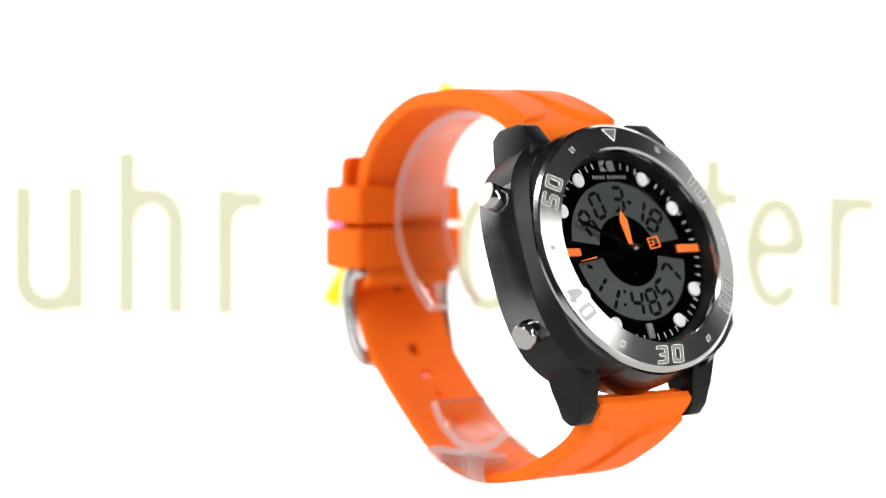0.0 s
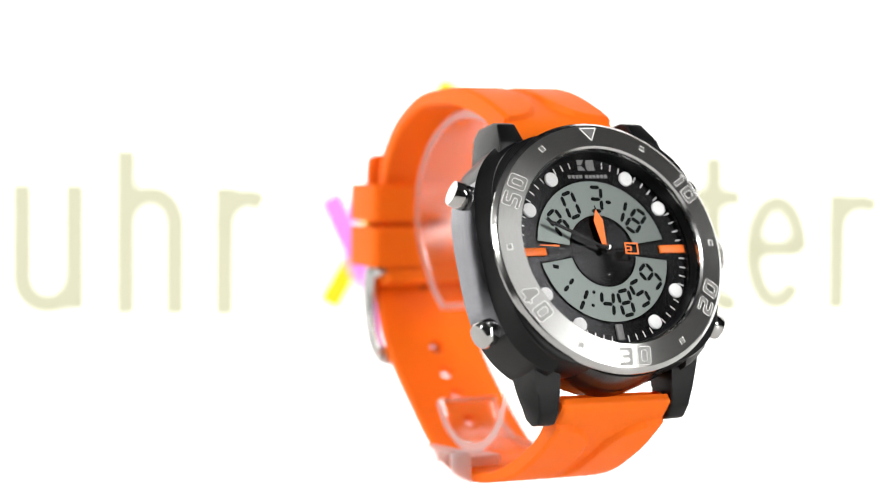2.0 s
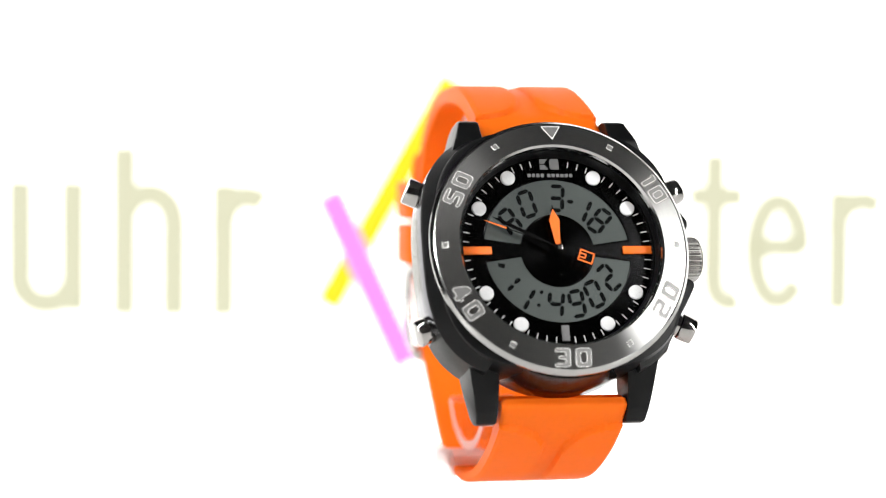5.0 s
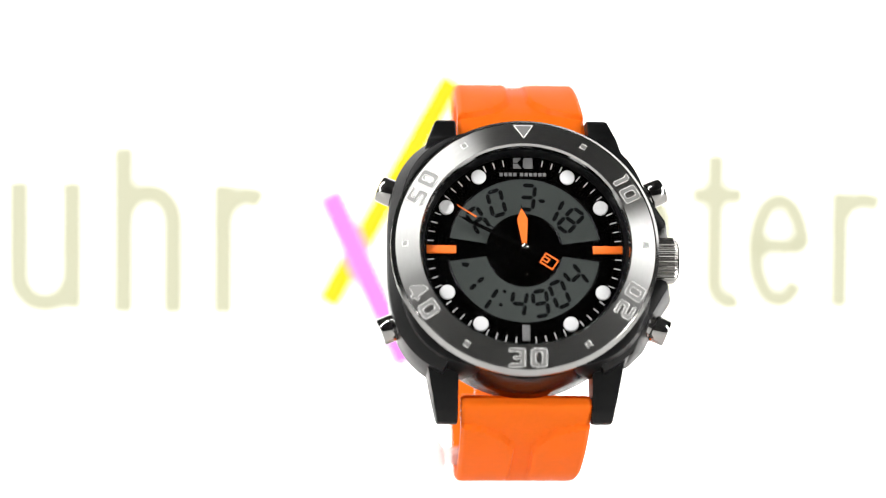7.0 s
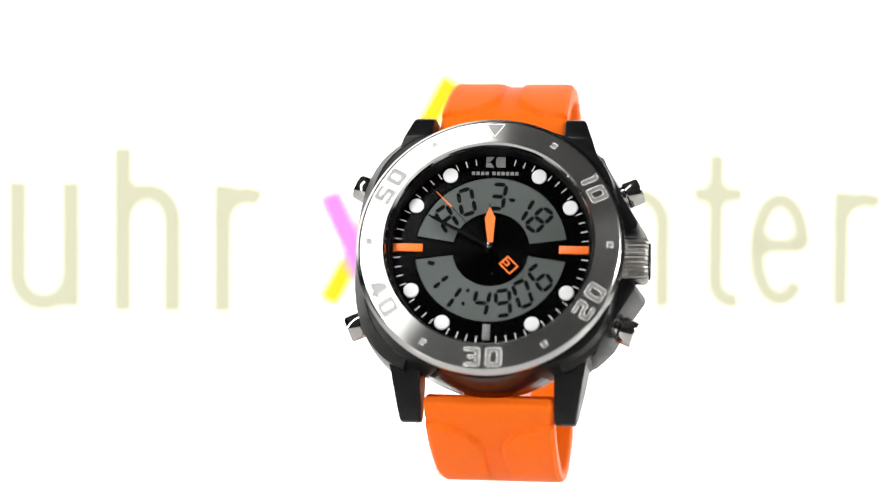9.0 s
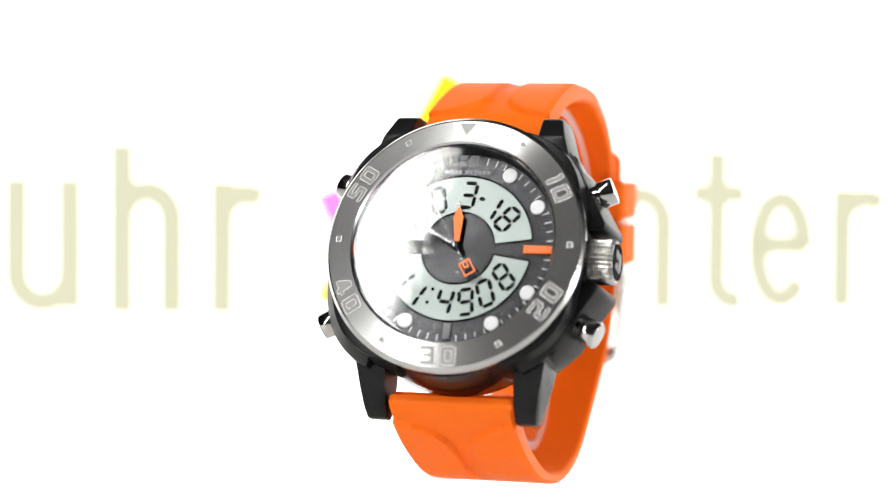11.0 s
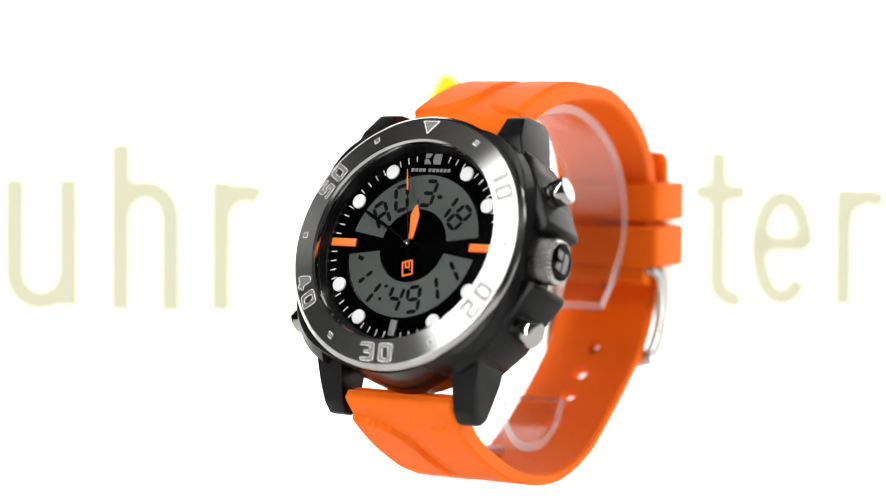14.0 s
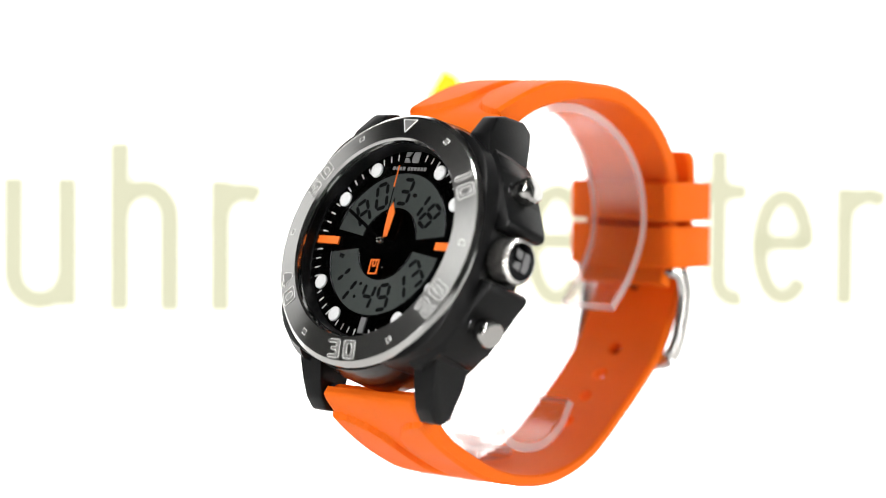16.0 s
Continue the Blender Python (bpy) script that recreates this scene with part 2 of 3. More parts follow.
def build_panel():
    bm = bmesh.new()
    prism(bm, [(-330, 0), (330, 0), (330, 190), (-330, 190)], 0, 12, bevel=1.0,
          m=Matrix.Translation((0, CARD_Y + 13, 0)) @ Matrix.Rotation(math.pi / 2, 4, "X"))
    panel = part("backdrop", bm, PANEL, None)
    tagged(panel, "glowing white backlit panel printed with pale strokes", kind="structure")

    layers = []

    def stroke(name, line, wide, mat, label, longer=0.0):
        """A band of print along a line of drawing units."""
        pts = [Vector(card_xz(*p)) for p in line]
        first, last = (pts[0] - pts[1]).normalized(), (pts[-1] - pts[-2]).normalized()
        pts[0] += first * longer
        pts[-1] += last * longer
        left, right = [], []
        for i, p in enumerate(pts):
            d = (pts[min(i + 1, len(pts) - 1)] - pts[max(i - 1, 0)]).normalized()
            s = Vector((-d.y, d.x)) * wide * 0.5 * 0.1243
            left.append(p + s)
            right.append(p - s)
        b = bmesh.new()
        rows = []
        layers.append(name)
        f0, f1 = CARD_Y - 0.1 - 0.02 * len(layers), CARD_Y + 1.2
        for q0, q1 in zip(left, right):
            rows.append([b.verts.new((q.x, y, q.y)) for q, y in ((q0, f0), (q1, f0), (q1, f1), (q0, f1))])
        for r0, r1 in zip(rows, rows[1:]):
            for k in range(4):
                b.faces.new((r0[k], r0[(k + 1) % 4], r1[(k + 1) % 4], r1[k]))
        b.faces.new(rows[0])
        b.faces.new(rows[-1][::-1])
        return part(name, b, mat, panel, label)

    def arc(cx, cy, rx, ry, a0, a1, n=18):
        return [(cx + rx * math.cos(radians(a0 + (a1 - a0) * i / n)), cy - ry * math.sin(radians(a0 + (a1 - a0) * i / n))) for i in range(n + 1)]

    olive = "pale olive printed stroke"
    P = TAN_PRINT
    for line in STROKES(arc):
        w = 41 if line[0][0] < 500 else 36
        stroke("printed_stroke", line, w, P, olive, 1.2)
    stroke("printed_bar", [(580, 534), (800, 134)], 42, YELLOW_PRINT, "yellow printed bar")
    stroke("printed_bar", [(581, 338), (722, 638)], 44, PINK_PRINT, "pink printed bar")
    return panel


def STROKES(arc):
    """The open round and upright strokes, sign by sign."""
    out = []
    out.append([(31, 328), (31, 490)] + arc(77, 490, 46, 46, 180, 345))
    out.append([(125, 328), (125, 540)])
    out.append([(217, 266), (217, 547)])
    out.append([(217, 400)] + arc(261, 390, 44, 50, 180, 0) + [(305, 547)])
    out.append([(394, 330), (394, 547)])
    out.append([(394, 400)] + arc(436, 398, 44, 54, 180, 62))
    out.append(arc(868, 435, 46, 96, 35, 325))
    for cx, k in ((985, 1.0), (1382, 0.94)):
        out.append([(cx - 44 * k, 425), (cx + 42 * k, 425)] + arc(cx, 432, 44 * k, 94 * k, 4, 315))
    out.append([(1092, 335), (1092, 533)])
    out.append([(1092, 395)] + arc(1133, 388, 41, 48, 180, 0) + [(1174, 531)])
    out.append([(1268, 270), (1268, 485)] + arc(1297, 487, 29, 36, 180, 285))
    out.append([(1233, 336), (1310, 336)])
    out.append([(1490, 334), (1490, 526)])
    out.append([(1490, 395)] + arc(1532, 392, 44, 50, 180, 62))
    return out


build_panel()

# ---- the clear stand ----
stand = tagged(new("watch_stand"), "clear acrylic wristwatch stand with a curved cuff", "watch stand")


def ribbon(bm, path, half, thick, x_start, x_end, edge_mat=1):
    """A strip of even thickness along a side line (y, z); faces of its rims take the second material."""
    rows = []
    for i, p in enumerate(path):
        d = (path[min(i + 1, len(path) - 1)] - path[max(i - 1, 0)]).normalized()
        nrm = Vector((-d.y, d.x))
        q = p + nrm * thick
        e = 0.3
        x0 = x_start + (x_end - x_start) * i / (len(path) - 1)
        ring = [(-half + e, p), (half - e, p), (half, p + nrm * e), (half, q - nrm * e), (half - e, q), (-half + e, q), (-half, q - nrm * e), (-half, p + nrm * e)]
        rows.append([bm.verts.new((x0 + x, v.x, v.y)) for x, v in ring])
    for a, b in zip(rows, rows[1:]):
        for k in range(8):
            f = bm.faces.new((a[k], a[(k + 1) % 8], b[(k + 1) % 8], b[k]))
            f.material_index = edge_mat if k in (2, 6) else 0
    for r in (rows[0][::-1], rows[-1]):
        f = bm.faces.new(r)
        f.material_index = edge_mat


def build_stand():
    line = [(19.5, -14), (24.3, -8.9), (28.2, -2), (29.2, 4.5), (27.8, 11.5), (23.8, 17.6), (18, 22), (11, 24.6), (3, 24.9), (-5, 23), (-12, 18), (-16, 10), (-16.5, 1),
            (-15.5, -9), (-14, -18), (-12.8, -25), (-11.3, -30.5), (-8.6, -35.2), (-3.5, -38.6), (4, -39.0), (10, -35.8), (13.2, -31.2)]
    bm = bmesh.new()
    ribbon(bm, spline([(y, TABLE + z) for y, z in line], 6), 6.1, 2.3, 1.7, -2.6)
    part("cuff", bm, [ACRYLIC, ACRYLIC_EDGE], stand, "clear curved strip with frosted rims")
    bm = bmesh.new()
    prism(bm, [(-17, -7), (-12.6, -8), (-12.6, 6), (-17, 5)], 3.5, TABLE - 37.6, bevel=1.2, segs=3)
    for v in bm.verts:
        v.co.x += -0.10 * max(0, TABLE - 44 - v.co.z) * (1 if v.co.x < -15 else -1)
    prism(bm, [(-13.2, -5.5), (-4.5, -4.5), (-4.5, 5), (-13.2, 5)], TABLE - 41.2, TABLE - 39.0, bevel=0.5)
    for f in bm.faces:
        f.material_index = 1 if abs(f.normal.y) > 0.7 or f.normal.z > 0.7 else 0
    part("leg", bm, [ACRYLIC_LEG, ACRYLIC_EDGE], stand, "clear side leg with frosted edges")
    bm = bmesh.new()
    lathe(bm, [(0.01, 0), (23, 0), (24, 0.6), (24, 3.2), (23.4, 4), (0.01, 4)], 64)
    part("foot", bm, ACRYLIC, stand)


build_stand()

# ---- the wristwatch ----
watch = tagged(new("wristwatch"), "orange silicone strap wristwatch with black case and brushed steel bezel", "wristwatch")
FACE = Matrix.Translation(Vector((-0.346, -32.086, TABLE)) * MM) @ Matrix.Rotation(radians(90 - 22.373), 4, "X")


def face_part(name, bm, mat, parent=None, label="", smooth=38):
    """A part drawn in the dial's space: x to 3, y to 12, z out of the dial."""
    return part(name, bm, mat, parent or watch, label, smooth, FACE if parent is None else None)


def smooth_step(a, b, x):
    t = min(1, max(0, (x - a) / (b - a)))
    return t * t * (3 - 2 * t)


def strap(name, outer, half0, half1, thick0, thick1, label, lobe_from_start, holes=()):
    """A moulded strap along its outer side line; lobes stand proud near the lug end."""
    path = spline(outer, 16)
    n = len(path)
    run = [0.0]
    for a, b in zip(path, path[1:]):
        run.append(run[-1] + (b - a).length)
    total = run[-1]
    cols = 72
    bm = bmesh.new()
    top, low = [], []
    for i, p in enumerate(path):
        d = (path[min(i + 1, n - 1)] - path[max(i - 1, 0)]).normalized()
        nrm = Vector((d.y, -d.x))          # inward
        if nrm.dot(Vector((2, TABLE - 8)) - p) < 0:
            nrm = -nrm
        s = run[i] if lobe_from_start else total - run[i]
        k = min(1, s / (total * 0.55))
        half = half0 + (half1 - half0) * k
        th = thick0 + (thick1 - thick0) * smooth_step(0, 16, s)
        tip = (run[i] if not lobe_from_start else 99) if name == "strap_long" else 99
        if tip < 2.5:
            half *= 0.86 + 0.14 * math.sqrt(max(0, 1 - ((2.5 - tip) / 2.5) ** 2))
        rt, rl = [], []
        for c in range(cols + 1):
            u = -1 + 2 * c / cols
            u = math.copysign(1 - (1 - abs(u)) ** 1.25, u)
            x = u * half
            ax = abs(x)
            # raised side lobes behind a quarter-round edge, with a channel between them
            qx, qs = (half - ax) / (half - 1.7), (s - 6.0) / 8.5
            inside = 1 - smooth_step(0.975, 1.005, math.hypot(qx, max(0, 1 - qs))) if qx < 1.05 else 0
            lobe = inside * (1 - smooth_step(22, 34, s))
            round_off = 0.55 * smooth_step(half - 0.9, half, ax) ** 2
            q = p - nrm * (0.95 * lobe) + nrm * round_off
            rt.append(bm.verts.new((x, q.x, q.y)))
            q2 = p + nrm * (th - 0.4 * smooth_step(half - 0.7, half, ax) ** 2)
            rl.append(bm.verts.new((x, q2.x, q2.y)))
        top.append(rt)
        low.append(rl)
    for i in range(n - 1):
        for c in range(cols):
            bm.faces.new((top[i][c], top[i][c + 1], top[i + 1][c + 1], top[i + 1][c]))
            bm.faces.new((low[i][c], low[i + 1][c], low[i + 1][c + 1], low[i][c + 1]))
        for c in (0, cols):
            bm.faces.new((top[i][c], top[i + 1][c], low[i + 1][c], low[i][c]))
    for i in (0, n - 1):
        for c in range(cols):
            bm.faces.new((top[i][c], low[i][c], low[i][c + 1], top[i][c + 1]))
    ob = part(name, bm, ORANGE, watch, label, 50)
    if holes:
        cut = bmesh.new()
        for spot in holes:
            i = min(range(n), key=lambda k: (path[k] - Vector(spot)).length)
            p = path[i]
            d = (path[min(i + 1, n - 1)] - path[max(i - 1, 0)]).normalized()
            axis = Vector((0, d.y, -d.x))
            along = Vector((0, d.x, d.y))
            side = Vector((1, 0, 0))
            rot = Matrix((side, along, axis)).transposed().to_4x4()
            oval = [(1.5 * math.cos(2 * math.pi * k / 20), 1.45 * math.sin(2 * math.pi * k / 20)) for k in range(20)]
            prism(cut, oval, -9, 9, m=Matrix.Translation((0, p.x, p.y)) @ rot)
        bmesh.ops.recalc_face_normals(cut, faces=cut.faces)
        bmesh.ops.scale(cut, vec=(MM, MM, MM), verts=cut.verts)
        me = bpy.data.meshes.new("cutter")
        cut.to_mesh(me)
        cut.free()
        cutter = new("cutter", me)
        mod = ob.modifiers.new("holes", "BOOLEAN")
        mod.object, mod.solver = cutter, "EXACT"
        dg = bpy.context.evaluated_depsgraph_get()
        got = bpy.data.meshes.new_from_object(ob.evaluated_get(dg))
        ob.modifiers.clear()
        ob.data = got
        bpy.data.objects.remove(cutter)
    return ob


def up(pts):
    return [(y, z + TABLE) for y, z in pts]


UPPER = up([(-20.5, 18.8), (-17, 22), (-13.3, 24.0), (-5, 26.9), (3, 28.2), (10.5, 28.4), (17.3, 27.6), (22.2, 25.7), (27, 22.8), (31, 18.8), (33.4, 14.5), (34.5, 9.5), (34.6, 2), (34, -5), (32.6, -10)])
LOWER = up([(39.6, 15.6), (39.8, 9.5), (39.2, 2), (38, -6), (35.3, -14), (32.4, -20.2), (28.6, -25.3), (21.6, -32), (12, -39.7), (3.5, -43.3), (-5, -44.1), (-15, -42.2), (-26, -36.8), (-33.5, -31.3), (-37.2, -27.2), (-36.5, -25.4)])


def build_strap():
    strap("strap_short", UPPER, 11.4, 10.4, 4.6, 3.0, "orange silicone strap end that carries the buckle", True)
    strap("strap_long", LOWER, 11.3, 10.4, 4.4, 2.1, "orange silicone strap end with buckle holes", False,
          holes=up([(30.2, -23.2), (26.2, -28.0), (21.6, -32.4), (16.4, -36.6)]))
    # two keepers round both layers
    for z0, z1 in ((2.6, 9.8), (-6.2, 1.6)):
        bm = bmesh.new()
        ring = []
        for w0, w1, y0, y1 in ((-13.2, 13.2, 30.0, 41.2), (-11.3, 11.3, 31.2, 40.2)):
            pts = []
            for cx, cy, a0 in ((w1 - 1.2, y1 - 1.2, 0), (w0 + 1.2, y1 - 1.2, 90), (w0 + 1.2, y0 + 1.2, 180), (w1 - 1.2, y0 + 1.2, 270)):
                for k in range(5):
                    a = radians(a0 + 90 * k / 4)
                    pts.append((cx + 1.2 * math.cos(a), cy + 1.2 * math.sin(a)))
            ring.append(pts)
        n = len(ring[0])
        zs = [(z0, 0.3), (z0 + 0.3, 0), (z1 - 0.3, 0), (z1, 0.3)]
        outer = [[bm.verts.new((x * (1 - k / 13), 35.3 + (y - 35.3) * (1 - k / 6), TABLE + z)) for x, y in ring[0]] for z, k in zs]
        inner = [[bm.verts.new((x, y, TABLE + z)) for x, y in ring[1]] for z in (z0, z1)]
        for a, b in list(zip(outer, outer[1:])) + [(inner[1], inner[0]), (outer[-1], inner[1]), (inner[0], outer[0])]:
            for k in range(n):
                bm.faces.new((a[k], a[(k + 1) % n], b[(k + 1) % n], b[k]))
        part("keeper", bm, ORANGE, watch, "orange silicone loop")
    # buckle: a bent frame, a bar and a tongue
    bm = bmesh.new()
    frame_line = [(-11.2, 31.6, -6.2), (-11.9, 33.6, -7.2), (-12.1, 34.6, -11), (-12.0, 34.1, -16), (-11.8, 32.8, -20.6), (-10.8, 31.4, -23.2), (-6, 30.9, -24.0),
                  (6, 30.9, -24.0), (10.8, 31.4, -23.2), (11.8, 32.8, -20.6), (12.0, 34.1, -16), (12.1, 34.6, -11), (11.9, 33.6, -7.2), (11.2, 31.6, -6.2)]
    tube(bm, spline([(x, y, z + TABLE) for x, y, z in frame_line], 6), 1.75, 12, 0.55)
    buckle = part("buckle", bm, SATIN, watch, "polished steel pin buckle")
    bm = bmesh.new()
    tube(bm, [Vector((x, 31.6, TABLE - 7.0)) for x in (-11.5, -6, 0, 6, 11.5)], 0.9, 12)
    part("bar", bm, SATIN, buckle)
    bm = bmesh.new()
    tube(bm, spline([(0, 31.4, TABLE - 8.4), (0, 35.8, TABLE - 12), (0, 36.9, TABLE - 17), (0, 34.6, TABLE - 23.4)], 6), 0.8, 10)
    part("tongue", bm, SATIN, buckle)


def cushion(r, n_pow, k):
    def f(a, rr, z):
        c, s = abs(math.cos(a)), abs(math.sin(a))
        return rr * (c ** n_pow + s ** n_pow) ** (-1 / n_pow)
    return f


def build_case():
    bm = bmesh.new()
    lathe(bm, [(19.2, -1.2), (19.2, 1.6), (21.7, 1.7), (22.0, 1.5), (22.3, -0.6), (22.4, -4.0), (22.0, -8.2), (21.0, -10.0), (18.6, -10.6), (18.4, -12.0), (17.0, -12.4), (0.02, -12.4), (0.02, -1.2)],
          128, closed=True, r_of=cushion(0, 3.0, 0))
    case = face_part("case", bm, BLACK, None, "matt black cushion-shaped case")
    bm = bmesh.new()
    lathe(bm, [(18.8, -11.5), (21.5, -11.5), (22.9, -10.8), (23.7, -9.2), (23.8, -4.0), (23.0, 0.9), (18.8, 0.9)], 128, closed=True, m=Matrix.Diagonal((0.91, 1.025, 1, 1)))
    face_part("caseback", bm, GLOSS_BLACK, None, "glossy black round lower case")
    # lugs
    low = [(-15.5, -0.6), (-20, -2.8), (-24.3, -4.6), (-27.4, -6.0), (-29.0, -8.0), (-28.7, -10.2), (-27.2, -11.3), (-22, -10.9), (-15.5, -10.2)]
    high = [(15.5, -0.4), (21.0, 0.0), (25.0, -2.0), (26.0, -4.2), (26.9, -9.6), (25.6, -11.4), (22.2, -11.2), (19.5, -10.0), (15.5, -10.0)]
    for sx in (1, -1):
        for prof in (high, low):
            bm = bmesh.new()
            prism(bm, prof, -2.1, 2.25, bevel=0.45, segs=3,
                  m=Matrix.Translation((sx * 13.8, 0, 0)) @ Matrix(((0, 0, 1, 0), (1, 0, 0, 0), (0, 1, 0, 0), (0, 0, 0, 1))))
            for v in bm.verts:
                if v.co.x * sx > 14:
                    v.co.x += sx * ((1.5 - 0.33 * (v.co.y - 18.5)) if v.co.y > 0 else 1.5 - 0.19 * (-v.co.y - 17.5))
            face_part("lug", bm, BLACK, None, "", 24)
    # crown guards and pusher shoulders
    for sy in (1, -1):
        bm = bmesh.new()
        pts = [(16.5, sy * 19.0), (18.6, sy * 18.2), (21.4, sy * 15.4), (23.6, sy * 10.8), (26.5, sy * 6.2), (26.5, sy * 5.1), (25.4, sy * 4.5), (19.2, sy * 4.4), (19.2, sy * 12.0)]
        if sy < 0:
            pts = pts[::-1]
        prism(bm, pts, -10.2, -1.8, bevel=0.4)
        for v in bm.verts:
            if v.co.x > 21 and v.co.z > -4:
                v.co.x -= 1.3
        face_part("crown_guard", bm, BLACK, None, "", 28)
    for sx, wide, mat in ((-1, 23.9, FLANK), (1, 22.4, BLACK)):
        bm = bmesh.new()
        rows = []
        for z, k in ((-11.5, 0.965), (-10.9, 0.988), (-6.0, 1.0), (-1.7, 0.998), (-1.1, 0.985), (1.2, 0.925), (1.4, 0.90)):
            line = []
            for i in range(49):
                a = radians(-57 + 114 * i / 48)
                c, d = abs(math.cos(a)), abs(math.sin(a))
                r = (c ** 3.05 + d ** 3.05) ** (-1 / 3.05)
                line.append((sx * wide * k * r * math.cos(a), 23.3 * k * r * math.sin(a)))
            line += [(sx * 18.9 * math.cos(radians(57 - 114 * i / 24)), 18.9 * math.sin(radians(57 - 114 * i / 24))) for i in range(25)]
            rows.append([bm.verts.new((x, y, z)) for x, y in line])
        cnt = len(rows[0])
        for a, b in zip(rows, rows[1:]):
            for i in range(cnt):
                bm.faces.new((a[i], a[(i + 1) % cnt], b[(i + 1) % cnt], b[i]))
        for row in (rows[0], rows[-1]):
            for i in range(24):
                bm.faces.new((row[2 * i], row[2 * i + 1], row[2 * i + 2], row[72 - i], row[73 - i]))
        bm.faces.ensure_lookup_table()
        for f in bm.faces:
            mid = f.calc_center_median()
            # Chamfer and end corners get the plain black, keeping the lifted sheen off them.
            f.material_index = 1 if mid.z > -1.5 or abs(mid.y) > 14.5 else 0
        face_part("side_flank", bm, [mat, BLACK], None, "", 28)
    # crown
    to_x = Matrix.Rotation(math.pi / 2, 4, "Y")
    flutes = 28
    bm = bmesh.new()

    def fluted(a, r, z):
        return r * (1 - (0.11 if r > 3.4 else 0) * (0.5 + 0.5 * math.cos(a * flutes)))
    lathe(bm, [(0.02, 21), (2.4, 21), (2.4, 21.4), (3.5, 21.6), (4.05, 22.0), (4.05, 26.0), (3.75, 26.5), (3.3, 26.6), (0.02, 26.6)], flutes * 6,
          m=Matrix.Translation((0.6, 0, -5.2)) @ to_x, r_of=fluted)
    crown = face_part("crown", bm, SATIN, None, "fluted steel crown", 15)
    bm = bmesh.new()
    lathe(bm, [(0.02, 26.5), (3.25, 26.5), (3.25, 26.75), (3.15, 26.8), (0.02, 26.8)], 48, m=Matrix.Translation((0.6, 0, -5.2)) @ to_x)
    cap = face_part("cap", bm, DIAL, crown, "black enamel cap")
    for pts in ([(-0.2, 0.25), (-0.2, 1.7), (-1.9, 1.7), (-1.7, 0.6), (-1.1, 0.25)], [(-0.2, -0.25), (-0.2, -1.7), (-1.9, -1.5), (-1.6, -0.5)],
                [(0.25, -1.7), (0.25, 1.7), (1.4, 1.7), (1.8, 0.9), (1.8, -0.9), (1.4, -1.7)]):
        bm = bmesh.new()
        prism(bm, pts, 26.75, 26.9, m=Matrix.Translation((0.6, 0, -5.2)) @ to_x)
        face_part("emblem", bm, GREY_PAINT, crown)
    # pushers
    for sx, px in ((1, 20.8), (-1, 20.6)):
        for sy in (1, -1):
            spot = Matrix.Translation((sx * px, sy * 11.4, -5.6)) @ Matrix.Rotation(radians(sy * 24 if sx > 0 else 180 - sy * 24), 4, "Z") @ to_x
            bm = bmesh.new()
            lathe(bm, [(0.02, -4), (2.0, -4), (2.0, 2.0), (2.32, 2.15), (2.38, 2.35), (2.38, 4.6), (2.2, 4.85), (0.02, 4.95)], 48, m=spot)
            pusher = face_part("pusher", bm, CHROME, None, "polished steel push button")
            bm = bmesh.new()
            lathe(bm, [(2.05, -4), (2.75, -4), (2.75, 1.0), (2.6, 1.3), (2.05, 1.3)], 48, closed=True, m=spot)
            face_part("collar", bm, DARK_HAND, pusher, "dark steel collar")


FIGURES = {
    "0": [[(0, 0), (4, 0), (4, 6), (0, 6)], [(1.15, 1.1), (2.85, 1.1), (2.85, 4.9), (1.15, 4.9)]],
    "1": [[(1.4, 0), (2.6, 0), (2.6, 6), (0.9, 6), (0.9, 5), (1.4, 5)]],
    "2": [[(0, 6), (4, 6), (4, 2.5), (1.15, 2.5), (1.15, 1.1), (4, 1.1), (4, 0), (0, 0), (0, 3.5), (2.85, 3.5), (2.85, 4.9), (0, 4.9)]],
    "3": [[(0, 6), (4, 6), (4, 0), (0, 0), (0, 1.1), (2.85, 1.1), (2.85, 2.5), (1.0, 2.5), (1.0, 3.5), (2.85, 3.5), (2.85, 4.9), (0, 4.9)]],
    "4": [[(1.7, 6), (3.2, 6), (3.2, 2.1), (4.1, 2.1), (4.1, 1.1), (3.2, 1.1), (3.2, 0), (2.1, 0), (2.1, 1.1), (0, 1.1), (0, 2.1)]],
    "5": [[(0, 6), (4, 6), (4, 4.9), (1.15, 4.9), (1.15, 3.5), (4, 3.5), (4, 0), (0, 0), (0, 1.1), (2.85, 1.1), (2.85, 2.5), (0, 2.5)]],
}


